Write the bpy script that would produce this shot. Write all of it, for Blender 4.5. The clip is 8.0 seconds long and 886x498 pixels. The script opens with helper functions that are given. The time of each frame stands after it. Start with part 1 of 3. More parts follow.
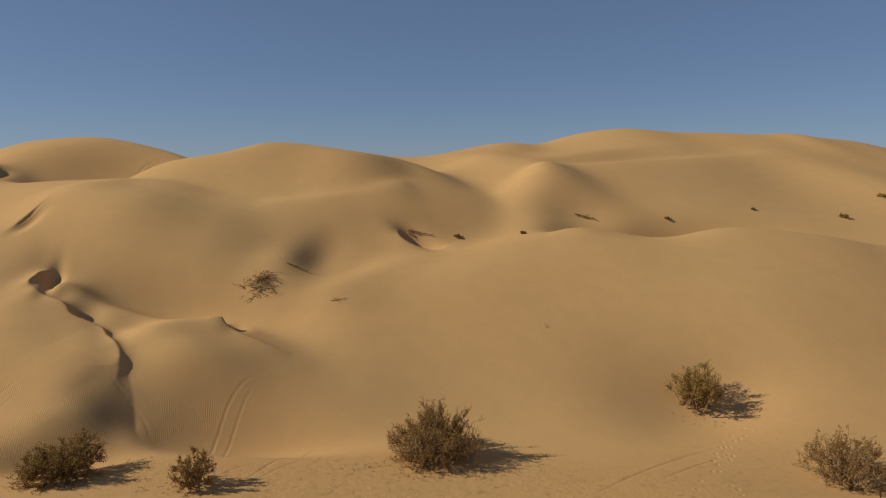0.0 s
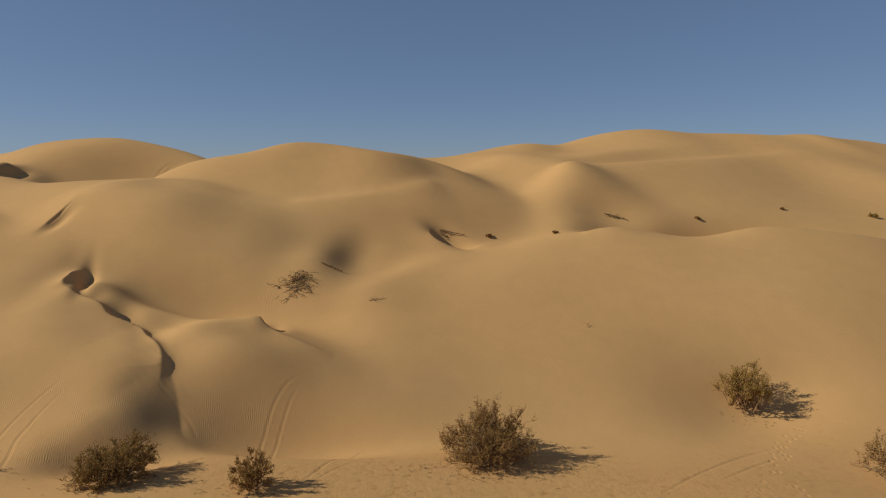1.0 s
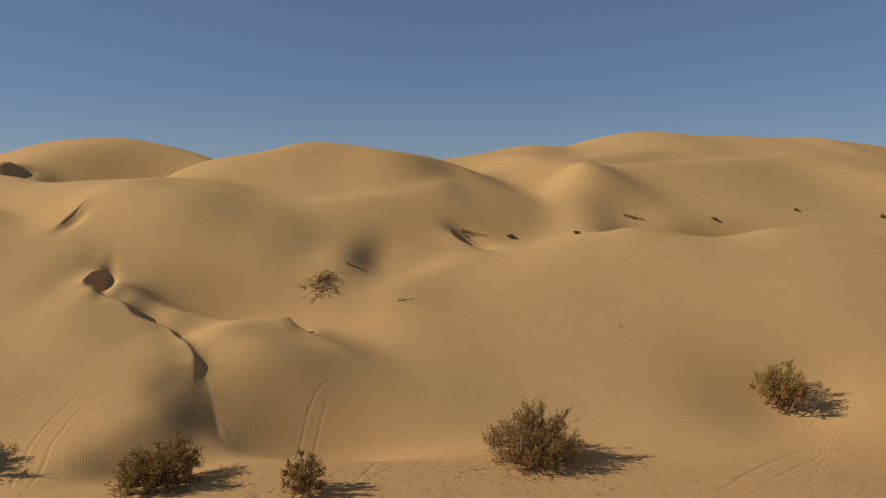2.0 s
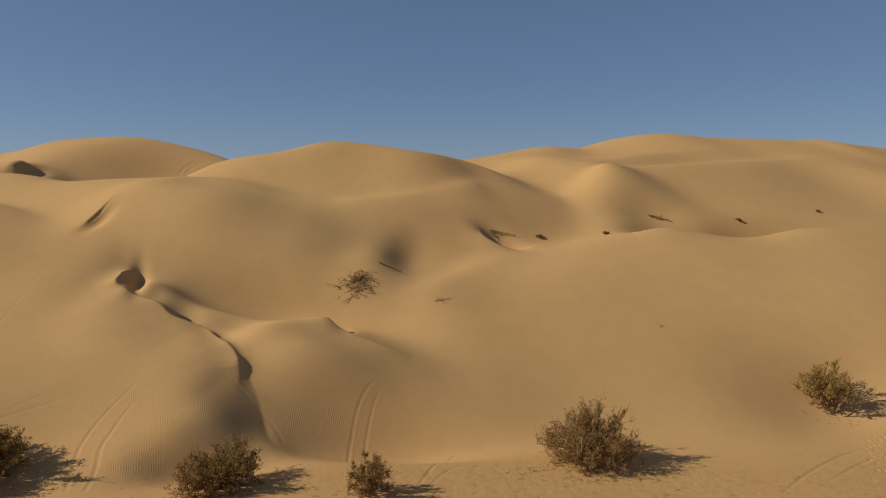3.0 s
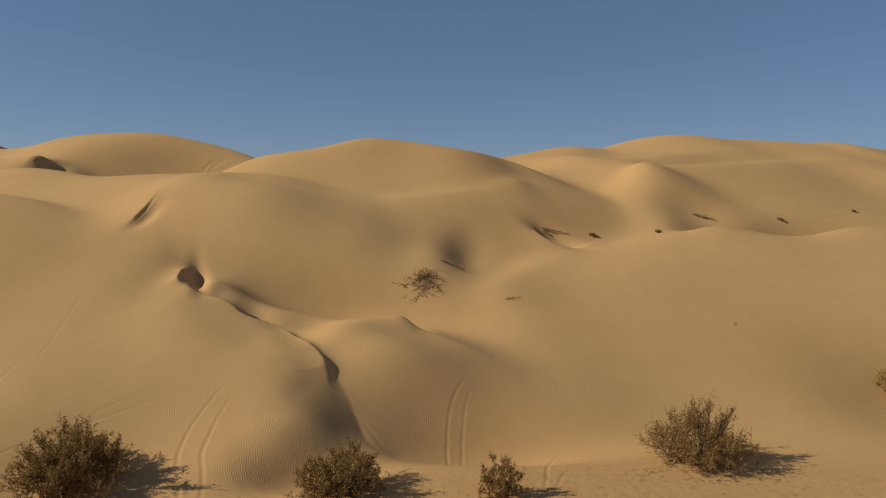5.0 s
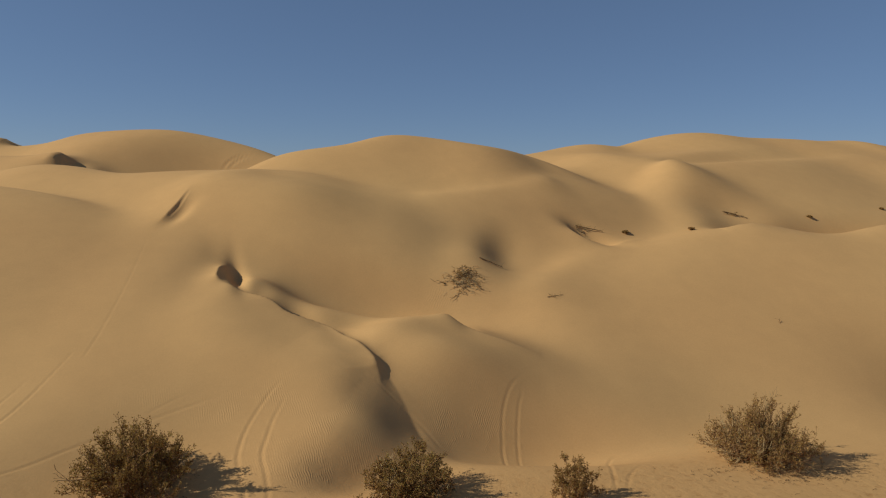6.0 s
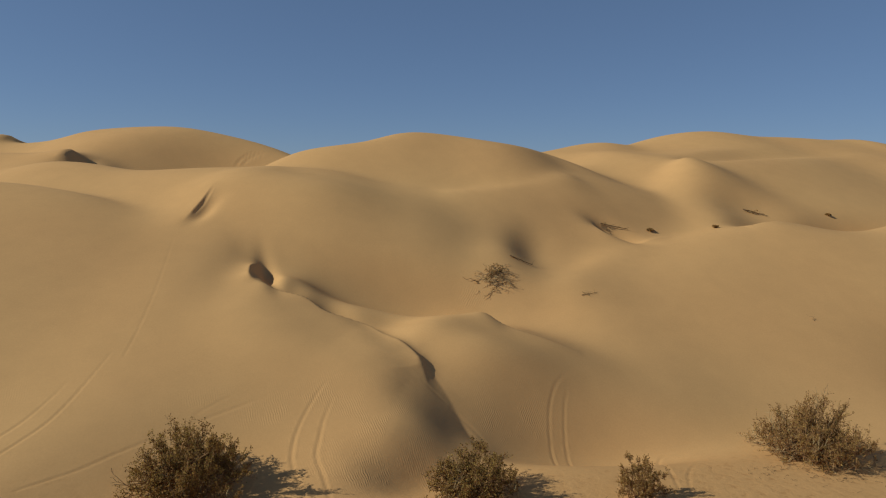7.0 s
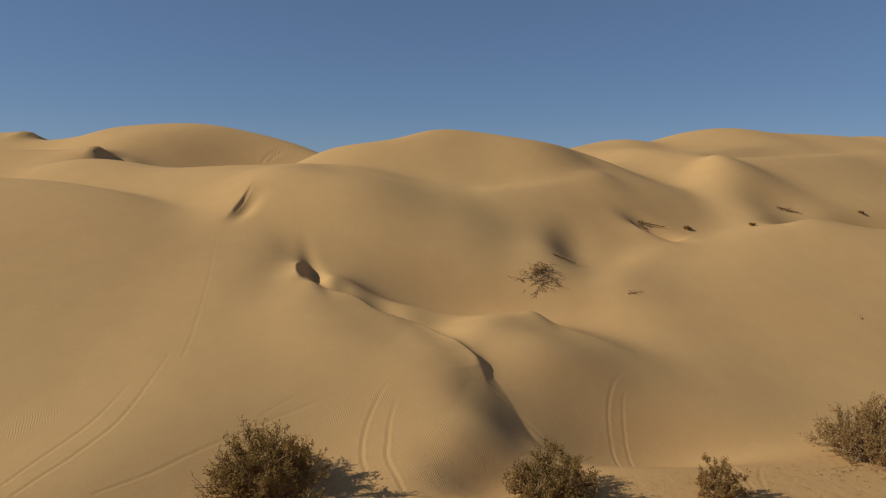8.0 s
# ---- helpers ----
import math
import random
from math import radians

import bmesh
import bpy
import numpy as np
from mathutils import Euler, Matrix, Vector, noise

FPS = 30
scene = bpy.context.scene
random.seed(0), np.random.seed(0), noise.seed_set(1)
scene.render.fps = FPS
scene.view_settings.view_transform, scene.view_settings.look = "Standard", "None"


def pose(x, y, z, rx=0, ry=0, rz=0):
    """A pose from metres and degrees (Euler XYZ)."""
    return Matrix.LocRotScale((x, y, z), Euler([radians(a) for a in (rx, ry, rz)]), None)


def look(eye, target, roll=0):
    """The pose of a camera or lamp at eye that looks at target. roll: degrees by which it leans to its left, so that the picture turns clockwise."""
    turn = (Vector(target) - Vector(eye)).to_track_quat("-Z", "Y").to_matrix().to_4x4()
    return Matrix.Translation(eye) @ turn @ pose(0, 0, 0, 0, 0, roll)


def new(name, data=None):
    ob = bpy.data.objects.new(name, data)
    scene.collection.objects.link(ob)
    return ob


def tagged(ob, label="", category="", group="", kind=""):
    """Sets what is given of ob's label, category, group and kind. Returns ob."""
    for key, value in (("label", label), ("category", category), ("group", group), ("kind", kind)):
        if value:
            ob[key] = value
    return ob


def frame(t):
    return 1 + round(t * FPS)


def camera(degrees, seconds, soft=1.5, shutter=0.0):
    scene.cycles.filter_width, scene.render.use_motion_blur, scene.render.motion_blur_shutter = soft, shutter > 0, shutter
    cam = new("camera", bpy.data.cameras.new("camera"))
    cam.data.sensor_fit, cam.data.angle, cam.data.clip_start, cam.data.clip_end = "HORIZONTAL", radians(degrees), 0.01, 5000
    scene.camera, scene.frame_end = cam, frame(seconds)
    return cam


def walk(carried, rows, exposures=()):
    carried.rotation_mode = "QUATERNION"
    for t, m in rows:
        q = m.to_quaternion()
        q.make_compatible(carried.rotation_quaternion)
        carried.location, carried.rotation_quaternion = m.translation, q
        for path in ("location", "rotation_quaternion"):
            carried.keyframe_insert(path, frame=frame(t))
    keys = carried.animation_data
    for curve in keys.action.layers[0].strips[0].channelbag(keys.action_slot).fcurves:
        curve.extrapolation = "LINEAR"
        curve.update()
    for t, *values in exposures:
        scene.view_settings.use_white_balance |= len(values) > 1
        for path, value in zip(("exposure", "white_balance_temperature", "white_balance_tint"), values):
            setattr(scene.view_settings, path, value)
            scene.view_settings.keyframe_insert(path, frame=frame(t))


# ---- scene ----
# A slow sideways flight in front of the dunes: seconds, x, y, z, yaw, pitch, roll.
cam = camera(70.96, 8.0, soft=1.2)
EYE, TILT = 11.3, -8.5
ROWS = [
    (0, -0.000, 0.000, 0.000, 0.026, 0.000, -0.000),
    (0.5, -0.883, 0.257, -0.121, 0.257, 0.172, 0.128),
    (1, -2.110, 0.383, -0.252, -0.177, 0.365, 0.071),
    (1.5, -3.206, 0.549, -0.355, -0.913, 0.581, 0.103),
    (3, -6.803, 1.204, -0.671, -2.615, 1.070, 0.045),
    (3.5, -7.968, 1.449, -0.745, -3.043, 1.347, 0.033),
    (4, -9.093, 1.722, -0.824, -3.553, 1.384, -0.005),
    (4.5, -10.276, 2.000, -0.895, -4.459, 1.389, 0.013),
    (6, -13.577, 2.947, -1.074, -5.385, 1.360, 0.070),
    (6.5, -14.600, 3.258, -1.136, -5.966, 1.348, 0.084),
    (7, -15.636, 3.526, -1.144, -6.416, 1.315, 0.156),
    (7.5, -16.676, 3.779, -1.114, -6.552, 1.147, 0.227),
    (8, -17.768, 3.972, -1.028, -6.466, 0.965, 0.157),
]
walk(cam, [(t, pose(0, 0, EYE, TILT) @ pose(x, y, z, 90 + pitch, roll, yaw)) for t, x, y, z, yaw, pitch, roll in ROWS],
     exposures=[(0, -0.16, 6600, 9), (4.5, -0.16, 6480, 8), (8, -0.16, 6200, 6)])

# ---- light: a clear desert sky and a low sun from the side ----
SUN_TO = Vector((-0.85, -0.05, 0.52)).normalized()   # from the ground towards the sun
world = bpy.data.worlds.new("desert_sky")
scene.world = world
world.use_nodes = True
wt = world.node_tree
sky = wt.nodes.new("ShaderNodeTexSky")
sky.sky_type = "NISHITA"
sky.sun_disc = False
sky.sun_elevation = math.asin(SUN_TO.z)
sky.sun_rotation = math.atan2(SUN_TO.x, SUN_TO.y)
sky.altitude = 4000
sky.air_density, sky.dust_density, sky.ozone_density = 1.0, 2.0, 3.5
wt.nodes["Background"].inputs["Strength"].default_value = 0.128
sky_tint = wt.nodes.new("ShaderNodeMix")   # a colour multiply tints the sky's light bluer, with less red
sky_tint.data_type, sky_tint.blend_type = "RGBA", "MULTIPLY"
sky_tint.inputs["Factor"].default_value, sky_tint.inputs["B"].default_value = 1.0, (0.84, 1.0, 1.27, 1)
soft = wt.nodes.new("ShaderNodeGamma")   # and a gamma curve evens it out from the horizon to the zenith
soft.inputs["Gamma"].default_value = 0.5
wt.links.new(sky.outputs["Color"], soft.inputs["Color"])
wt.links.new(soft.outputs["Color"], sky_tint.inputs["A"])
wt.links.new(sky_tint.outputs["Result"], wt.nodes["Background"].inputs["Color"])
sun_data = bpy.data.lights.new("sun", "SUN")
sun_data.energy, sun_data.angle, sun_data.color = 4.10, radians(0.53), (0.96, 0.98, 0.90)
sun = new("sun", sun_data)
sun.matrix_world = look((-40, -20, 60), Vector((-40, -20, 60)) - SUN_TO)

# ---- materials ----
def material(name, rough=0.9, spec=0.2):
    m = bpy.data.materials.new(name)
    m.use_nodes = True
    b = m.node_tree.nodes["Principled BSDF"]
    b.inputs["Roughness"].default_value = rough
    b.inputs["Specular IOR Level"].default_value = spec
    return m, m.node_tree, b


def node(tree, kind, **values):
    n = tree.nodes.new(kind)
    for key, value in values.items():
        n.inputs[key].default_value = value
    return n


def ramp(tree, fac, stops):
    n = tree.nodes.new("ShaderNodeValToRGB")
    e = n.color_ramp.elements
    while len(e) < len(stops):
        e.new(0.5)
    for el, (at, col) in zip(e, stops):
        el.position, el.color = at, (*col, 1)
    tree.links.new(fac, n.inputs["Fac"])
    return n


def sand_material():
    """Fine tan sand: faint drifts of colour, grain, wind ripples in places and a churned, redder flat."""
    m, t, b = material("dune_sand", 0.95, 0.08)
    L = t.links.new
    place = t.nodes.new("ShaderNodeNewGeometry").outputs["Position"]
    big = node(t, "ShaderNodeTexNoise", Scale=0.07, Detail=3.0, Roughness=0.5)
    mid = node(t, "ShaderNodeTexNoise", Scale=0.9, Detail=6.0, Roughness=0.62)
    grain = node(t, "ShaderNodeTexNoise", Scale=15.0, Detail=4.0, Roughness=0.75)
    clods = node(t, "ShaderNodeTexNoise", Scale=3.2, Detail=5.0, Roughness=0.68)
    for n in (big, mid, grain, clods):
        L(place, n.inputs["Vector"])
    ripple_mask = t.nodes.new("ShaderNodeAttribute")
    ripple_mask.attribute_name = "rippled"
    churn_mask = t.nodes.new("ShaderNodeAttribute")
    churn_mask.attribute_name = "churned"

    def mix(kind, fac, a, c):
        n = t.nodes.new("ShaderNodeMix")
        n.data_type, n.blend_type = "RGBA", kind
        for key, value in (("Factor", fac), ("A", a), ("B", c)):
            if isinstance(value, (float, tuple)):
                n.inputs[key].default_value = value
            else:
                L(value, n.inputs[key])
        return n.outputs["Result"]

    def maths(kind, a, c):
        n = t.nodes.new("ShaderNodeMath")
        n.operation = kind
        for k, value in enumerate((a, c)):
            if isinstance(value, float):
                n.inputs[k].default_value = value
            else:
                L(value, n.inputs[k])
        return n.outputs[0]

    drift = ramp(t, big.outputs["Fac"], [(0.3, (0.626, 0.338, 0.132)), (0.7, (0.666, 0.374, 0.147))]).outputs["Color"]
    mottle = ramp(t, mid.outputs["Fac"], [(0.3, (0.94, 0.94, 0.94)), (0.7, (1.0, 1.0, 1.0))]).outputs["Color"]
    speck = ramp(t, grain.outputs["Fac"], [(0.3, (0.92, 0.91, 0.90)), (0.7, (1.0, 1.0, 1.0))]).outputs["Color"]
    colour = mix("MULTIPLY", 1.0, mix("MULTIPLY", 1.0, drift, mottle), speck)
    stained = ramp(t, clods.outputs["Fac"], [(0.30, (0.78, 0.70, 0.64)), (0.45, (0.98, 0.95, 0.92)), (0.7, (1.0, 0.98, 0.96))]).outputs["Color"]
    colour = mix("MULTIPLY", churn_mask.outputs["Fac"], colour, stained)
    L(colour, b.inputs["Base Color"])
    # ripples lie across the wind, a hand's width apart
    turned = node(t, "ShaderNodeMapping", Rotation=(0.0, 0.0, radians(-20)))
    L(place, turned.inputs["Vector"])
    waves = node(t, "ShaderNodeTexWave", Scale=4.3, Distortion=5.0, Detail=2.5)
    waves.inputs["Detail Scale"].default_value = 0.7
    waves.bands_direction = "X"
    L(turned.outputs["Vector"], waves.inputs["Vector"])
    patch = ramp(t, mid.outputs["Fac"], [(0.44, (0.0, 0.0, 0.0)), (0.56, (1.0, 1.0, 1.0))]).outputs["Color"]
    ripple = maths("MULTIPLY", maths("MULTIPLY", waves.outputs["Fac"], patch), ripple_mask.outputs["Fac"])
    height = maths("ADD", maths("MULTIPLY", ripple, 0.0062), maths("MULTIPLY", grain.outputs["Fac"], 0.0016))
    height = maths("ADD", height, maths("MULTIPLY", maths("MULTIPLY", clods.outputs["Fac"], churn_mask.outputs["Fac"]), 0.035))
    height = maths("ADD", height, maths("MULTIPLY", mid.outputs["Fac"], 0.004))
    bump = node(t, "ShaderNodeBump", Strength=1.0, Distance=1.0)
    L(height, bump.inputs["Height"])
    L(bump.outputs["Normal"], b.inputs["Normal"])
    return m


SAND = sand_material()


def plant_material(name, dark, pale, tip, rough=0.75, thin=0.0):
    """Leaves or bark whose pieces differ a little in colour."""
    m, t, b = material(name, rough, 0.25)
    L = t.links.new
    dark, pale, tip = ((r, g, 0.62 * bl) for r, g, bl in (dark, pale, tip))
    geo = t.nodes.new("ShaderNodeNewGeometry")
    colour = ramp(t, geo.outputs["Random Per Island"], [(0.0, dark), (0.55, pale), (1.0, tip)]).outputs["Color"]
    blotch = node(t, "ShaderNodeTexNoise", Scale=9.0, Detail=3.0)
    L(geo.outputs["Position"], blotch.inputs["Vector"])
    shade = ramp(t, blotch.outputs["Fac"], [(0.3, (0.75, 0.73, 0.7)), (0.7, (1.0, 1.0, 1.0))]).outputs["Color"]
    n = t.nodes.new("ShaderNodeMix")
    n.data_type, n.blend_type = "RGBA", "MULTIPLY"
    n.inputs["Factor"].default_value = 1.0
    L(colour, n.inputs["A"])
    L(shade, n.inputs["B"])
    L(n.outputs["Result"], b.inputs["Base Color"])
    if thin:   # leaves let some light through
        glow, both = t.nodes.new("ShaderNodeBsdfTranslucent"), t.nodes.new("ShaderNodeMixShader")
        both.inputs["Fac"].default_value = thin
        L(n.outputs["Result"], glow.inputs["Color"])
        L(b.outputs["BSDF"], both.inputs[1])
        L(glow.outputs["BSDF"], both.inputs[2])
        L(both.outputs["Shader"], t.nodes["Material Output"].inputs["Surface"])
    return m


OLIVE = plant_material("olive_leaf", (0.20, 0.100, 0.056), (0.36, 0.205, 0.086), (0.52, 0.345, 0.14), thin=0.4)
YELLOW = plant_material("yellow_olive_leaf", (0.30, 0.165, 0.056), (0.46, 0.29, 0.096), (0.60, 0.42, 0.16), thin=0.4)
BROWN = plant_material("brown_olive_leaf", (0.28, 0.142, 0.076), (0.42, 0.235, 0.115), (0.55, 0.35, 0.17), thin=0.4)
BARK = plant_material("shrub_bark", (0.22, 0.102, 0.070), (0.30, 0.160, 0.110), (0.40, 0.24, 0.165), 0.9)
GREY = plant_material("weathered_twig", (0.30, 0.175, 0.13), (0.42, 0.275, 0.205), (0.56, 0.405, 0.315), 0.9)
STRAW = plant_material("bleached_straw_twig", (0.40, 0.255, 0.20), (0.54, 0.37, 0.29), (0.66, 0.49, 0.40), 0.9)
DRIED = plant_material("dried_wood", (0.13, 0.070, 0.05), (0.21, 0.122, 0.085), (0.29, 0.18, 0.13), 0.9)

# ---- the ground: dunes by their crest lines ----
# Each dune: slope and roundness to the left of its crest, the same to the right, and the crest's points (x, y, z).
DUNES = {}
DUNES["left_nose"] = (0.467, 0.44, 0.776, 0.95, [
    (-14.11, 23.47, 0.96), (-15.00, 25.30, 2.38), (-15.96, 26.41, 2.53), (-16.28, 27.56, 3.04),
    (-18.57, 28.72, 3.38), (-20.65, 29.77, 4.51), (-21.03, 31.08, 4.90), (-21.45, 32.32, 5.16),
    (-20.78, 32.33, 5.39),
])
DUNES["left_back"] = (0.447, 1.27, 0.687, 0.37, [
    (-22.52, 32.71, 5.50), (-22.72, 33.73, 6.10), (-24.20, 35.58, 6.36), (-27.25, 36.57, 6.78),
    (-32.36, 38.76, 8.17), (-40.11, 40.00, 8.69), (-64.99, 41.96, 8.96),
])
DUNES["mound_n"] = (0.404, 1.45, 0.538, 0.88, [
    (-19.81, 31.40, 4.08), (-18.69, 32.45, 4.49), (-17.52, 32.75, 4.52), (-16.10, 32.94, 4.27),
    (-13.84, 32.66, 3.98), (-11.89, 32.14, 3.68),
])
DUNES["mound_p"] = (0.401, 1.59, 0.687, 0.54, [
    (-14.13, 27.58, 2.63), (-13.32, 28.08, 3.50), (-11.54, 29.32, 3.33), (-11.18, 29.68, 3.65),
])
DUNES["mound_q"] = (0.447, 1.29, 0.663, 0.90, [
    (-10.70, 29.87, 3.55), (-10.59, 29.92, 3.26), (-9.18, 28.82, 2.85), (-7.75, 27.92, 2.20),
    (-6.66, 27.32, 1.60),
])
DUNES["right_face"] = (0.412, 1.12, 0.595, 1.01, [
    (-6.02, 32.68, 4.14), (-3.29, 35.35, 5.12), (0.57, 36.97, 5.92), (5.38, 37.84, 6.30),
    (10.09, 37.98, 6.49), (13.92, 38.07, 6.32), (17.90, 38.79, 6.69), (23.25, 38.78, 6.57),
    (28.25, 38.31, 5.52), (45.01, 36.64, 5.05), (69.99, 35.51, 4.55),
])
DUNES["hump"] = (0.459, 1.00, 0.538, 1.44, [
    (-59.97, 45.99, 9.07), (-40.54, 46.50, 8.87), (-35.77, 46.33, 9.80), (-30.51, 43.74, 9.18),
    (-26.78, 42.95, 9.31), (-22.28, 42.88, 9.38), (-18.69, 42.13, 9.29), (-15.37, 41.45, 8.31),
    (-12.08, 40.92, 7.66),
])
DUNES["nose"] = (0.474, 0.95, 0.483, 1.40, [
    (-21.61, 41.71, 9.38), (-23.20, 40.00, 8.36), (-24.23, 38.68, 7.66),
])
DUNES["bench"] = (0.412, 1.22, 0.677, 0.73, [
    (-10.94, 40.52, 7.96), (-8.47, 40.81, 8.33), (-5.17, 42.20, 8.55), (-3.06, 43.54, 9.17),
])
DUNES["shoulder"] = (0.388, 1.63, 0.529, 1.04, [
    (-3.43, 45.46, 9.31), (-0.71, 45.07, 9.12), (2.65, 44.37, 8.14),
])
DUNES["rib"] = (0.585, 0.79, 0.506, 1.27, [
    (-6.46, 39.86, 7.17), (-7.69, 37.69, 6.04), (-8.77, 35.13, 5.43),
])
DUNES["dune_two"] = (0.435, 1.18, 0.731, 0.94, [
    (-22.30, 45.03, 8.65), (-20.79, 46.48, 10.47), (-18.35, 46.22, 10.91), (-15.34, 46.56, 11.24),
    (-13.31, 47.48, 11.96), (-10.42, 47.46, 11.81), (-6.50, 46.62, 11.31), (-3.47, 48.12, 10.82),
    (-0.70, 47.00, 9.77), (1.48, 46.31, 8.61), (3.22, 45.37, 7.93),
])
DUNES["dune_one"] = (0.477, 0.44, 0.583, 1.05, [
    (-80.02, 60.13, 9.74), (-59.98, 61.22, 10.41), (-42.90, 59.68, 11.40), (-39.14, 59.65, 12.37),
    (-33.93, 59.64, 12.57), (-29.73, 58.29, 12.05), (-25.38, 57.16, 11.41), (-22.12, 55.43, 10.50),
    (-18.02, 52.07, 9.52),
])
DUNES["far_spur"] = (0.403, 1.54, 0.492, 1.27, [
    (-59.99, 53.09, 10.23), (-45.99, 52.88, 10.21), (-39.83, 51.21, 9.87), (-37.37, 50.51, 10.25),
])
DUNES["far_left"] = (0.403, 1.93, 0.606, 0.56, [
    (-80.00, 63.26, 10.94), (-60.00, 62.30, 11.54), (-49.99, 61.37, 11.78), (-47.19, 61.20, 11.80),
])
DUNES["far_ridge"] = (0.426, 1.30, 0.361, 2.30, [
    (-19.97, 62.19, 10.35), (-7.82, 60.40, 10.95), (-1.02, 59.77, 10.74), (5.52, 63.10, 12.11),
    (10.31, 63.90, 11.57), (14.24, 65.41, 13.09), (18.45, 65.30, 13.65), (23.27, 66.17, 13.03),
    (30.67, 66.48, 13.10), (41.39, 66.47, 12.67), (48.83, 69.41, 11.76), (90.00, 72.27, 10.58),
])
DUNES["far_apron"] = (0.151, 1.97, 0.552, 1.13, [
    (0.53, 50.49, 9.58), (2.57, 51.01, 9.64), (5.05, 50.37, 10.12), (6.68, 50.19, 10.27),
    (9.02, 52.54, 10.69), (14.00, 55.97, 11.45), (22.00, 60.00, 11.58),
])
DUNES["spur"] = (0.560, 0.45, 0.500, 1.20, [
    (4.81, 45.57, 8.12), (5.70, 46.21, 8.75), (7.05, 47.20, 9.64), (7.59, 47.77, 10.74),
    (8.94, 49.62, 10.25), (14.68, 51.73, 10.66), (20.45, 53.95, 10.87), (27.49, 57.29, 10.76),
    (41.98, 60.43, 10.46), (75.00, 64.04, 8.86),
])

# Gentle swells and hollows on them (x, y, height, half length, half width, turn).
SWELLS_NEAR = [
    (-21.98, 14.24, -0.383, 5.55, 2.22, 77),
    (-16.83, 14.85, -0.480, 5.49, 2.86, 139),
    (-25.87, 20.48, 0.382, 3.69, 1.89, 36),
    (16.08, 21.03, -0.177, 3.41, 1.48, 176),
    (-2.89, 22.12, -0.005, 3.24, 2.31, 161),
    (-8.44, 23.53, -0.849, 3.75, 0.90, 182),
]
SWELLS_FOOT = [
    (-14.90, 23.40, 0.130, 1.80, 0.90, 120),
    (13.50, 26.30, -0.640, 8.50, 2.10, 0),
    (15.45, 24.88, 0.097, 2.93, 1.25, 18),
    (-6.99, 25.03, -0.337, 1.96, 1.58, 0),
    (-0.81, 25.26, 0.030, 2.66, 1.48, 1),
    (-12.04, 25.65, -0.334, 3.84, 0.97, -15),
    (-29.65, 26.18, -0.149, 3.74, 2.16, 163),
    (-10.82, 26.27, 0.748, 1.74, 0.90, -2),
    (-18.07, 26.29, 0.417, 3.78, 1.43, 143),
    (-3.46, 26.48, 0.077, 1.64, 1.25, 0),
    (12.09, 26.73, -0.479, 2.80, 1.40, 22),
    (-0.01, 27.04, -0.009, 4.64, 2.29, 161),
]
SWELLS_SLOPE = [
    (5.92, 27.08, 0.254, 4.75, 2.59, 129),
    (10.33, 27.23, -0.197, 2.55, 1.85, -1),
    (-8.81, 29.81, -0.478, 3.06, 1.38, -6),
    (16.76, 30.15, 0.434, 3.55, 3.41, 0),
    (-29.61, 30.81, -0.121, 4.43, 1.89, 153),
    (-19.32, 31.06, 0.607, 1.02, 0.90, 2),
    (-14.21, 31.53, -1.511, 3.39, 0.90, -8),
    (-20.94, 31.83, -0.760, 2.82, 2.95, 93),
]
SWELLS_LOW = [
    (-12.38, 35.46, 0.552, 2.27, 2.28, 1),
    (-5.81, 35.88, -0.359, 1.40, 1.43, 61),
    (-7.24, 35.48, -0.430, 1.48, 0.90, 73),
    (-17.91, 36.60, 1.054, 2.83, 2.19, 4),
    (-0.02, 36.95, -0.594, 3.65, 1.93, 38),
    (-22.82, 38.41, 0.639, 3.15, 1.80, 158),
    (-12.27, 39.32, 0.266, 1.77, 1.81, 2),
    (13.92, 39.57, -0.768, 2.97, 1.49, 18),
    (21.01, 40.44, -0.929, 4.01, 1.42, -5),
    (-3.10, 41.80, 0.227, 2.92, 2.53, 173),
    (-12.72, 41.99, -0.031, 4.06, 1.59, 22),
    (9.21, 42.07, -0.876, 2.05, 1.41, -7),
    (10.47, 42.94, -0.372, 3.61, 2.12, 14),
]
SWELLS_MIDDLE = [
    (7.21, 46.08, 0.085, 4.32, 1.32, 74),
    (3.27, 47.50, -0.338, 3.88, 2.34, 43),
    (30.54, 47.59, 0.065, 3.17, 2.77, 55),
    (-26.64, 48.12, -0.755, 3.95, 0.90, 9),
    (-32.53, 48.23, -0.492, 3.02, 1.02, -3),
    (35.78, 48.99, 0.624, 6.23, 2.61, 121),
    (-21.55, 49.20, -0.875, 2.61, 0.90, 8),
    (-10.98, 50.17, 0.219, 6.87, 2.86, 28),
    (-23.18, 50.47, -0.234, 5.18, 2.55, 21),
    (-21.44, 51.90, -0.259, 4.92, 1.98, 49),
    (-27.23, 51.92, -0.361, 4.89, 2.14, 169),
    (-27.10, 52.48, -0.767, 3.95, 2.01, 4),
    (3.88, 53.61, 0.419, 4.98, 1.84, 130),
]
SWELLS_FAR = [
    (-34.65, 54.91, 1.145, 4.36, 2.30, 13),
    (5.72, 57.67, 0.508, 4.79, 2.11, 64),
    (-29.63, 59.35, 0.158, 6.74, 2.73, 158),
    (36.20, 64.11, 0.300, 4.49, 1.44, 105),
    (24.22, 66.48, 0.325, 10.20, 4.78, 129),
]
SWELLS = SWELLS_NEAR + SWELLS_FOOT + SWELLS_SLOPE + SWELLS_LOW + SWELLS_MIDDLE + SWELLS_FAR

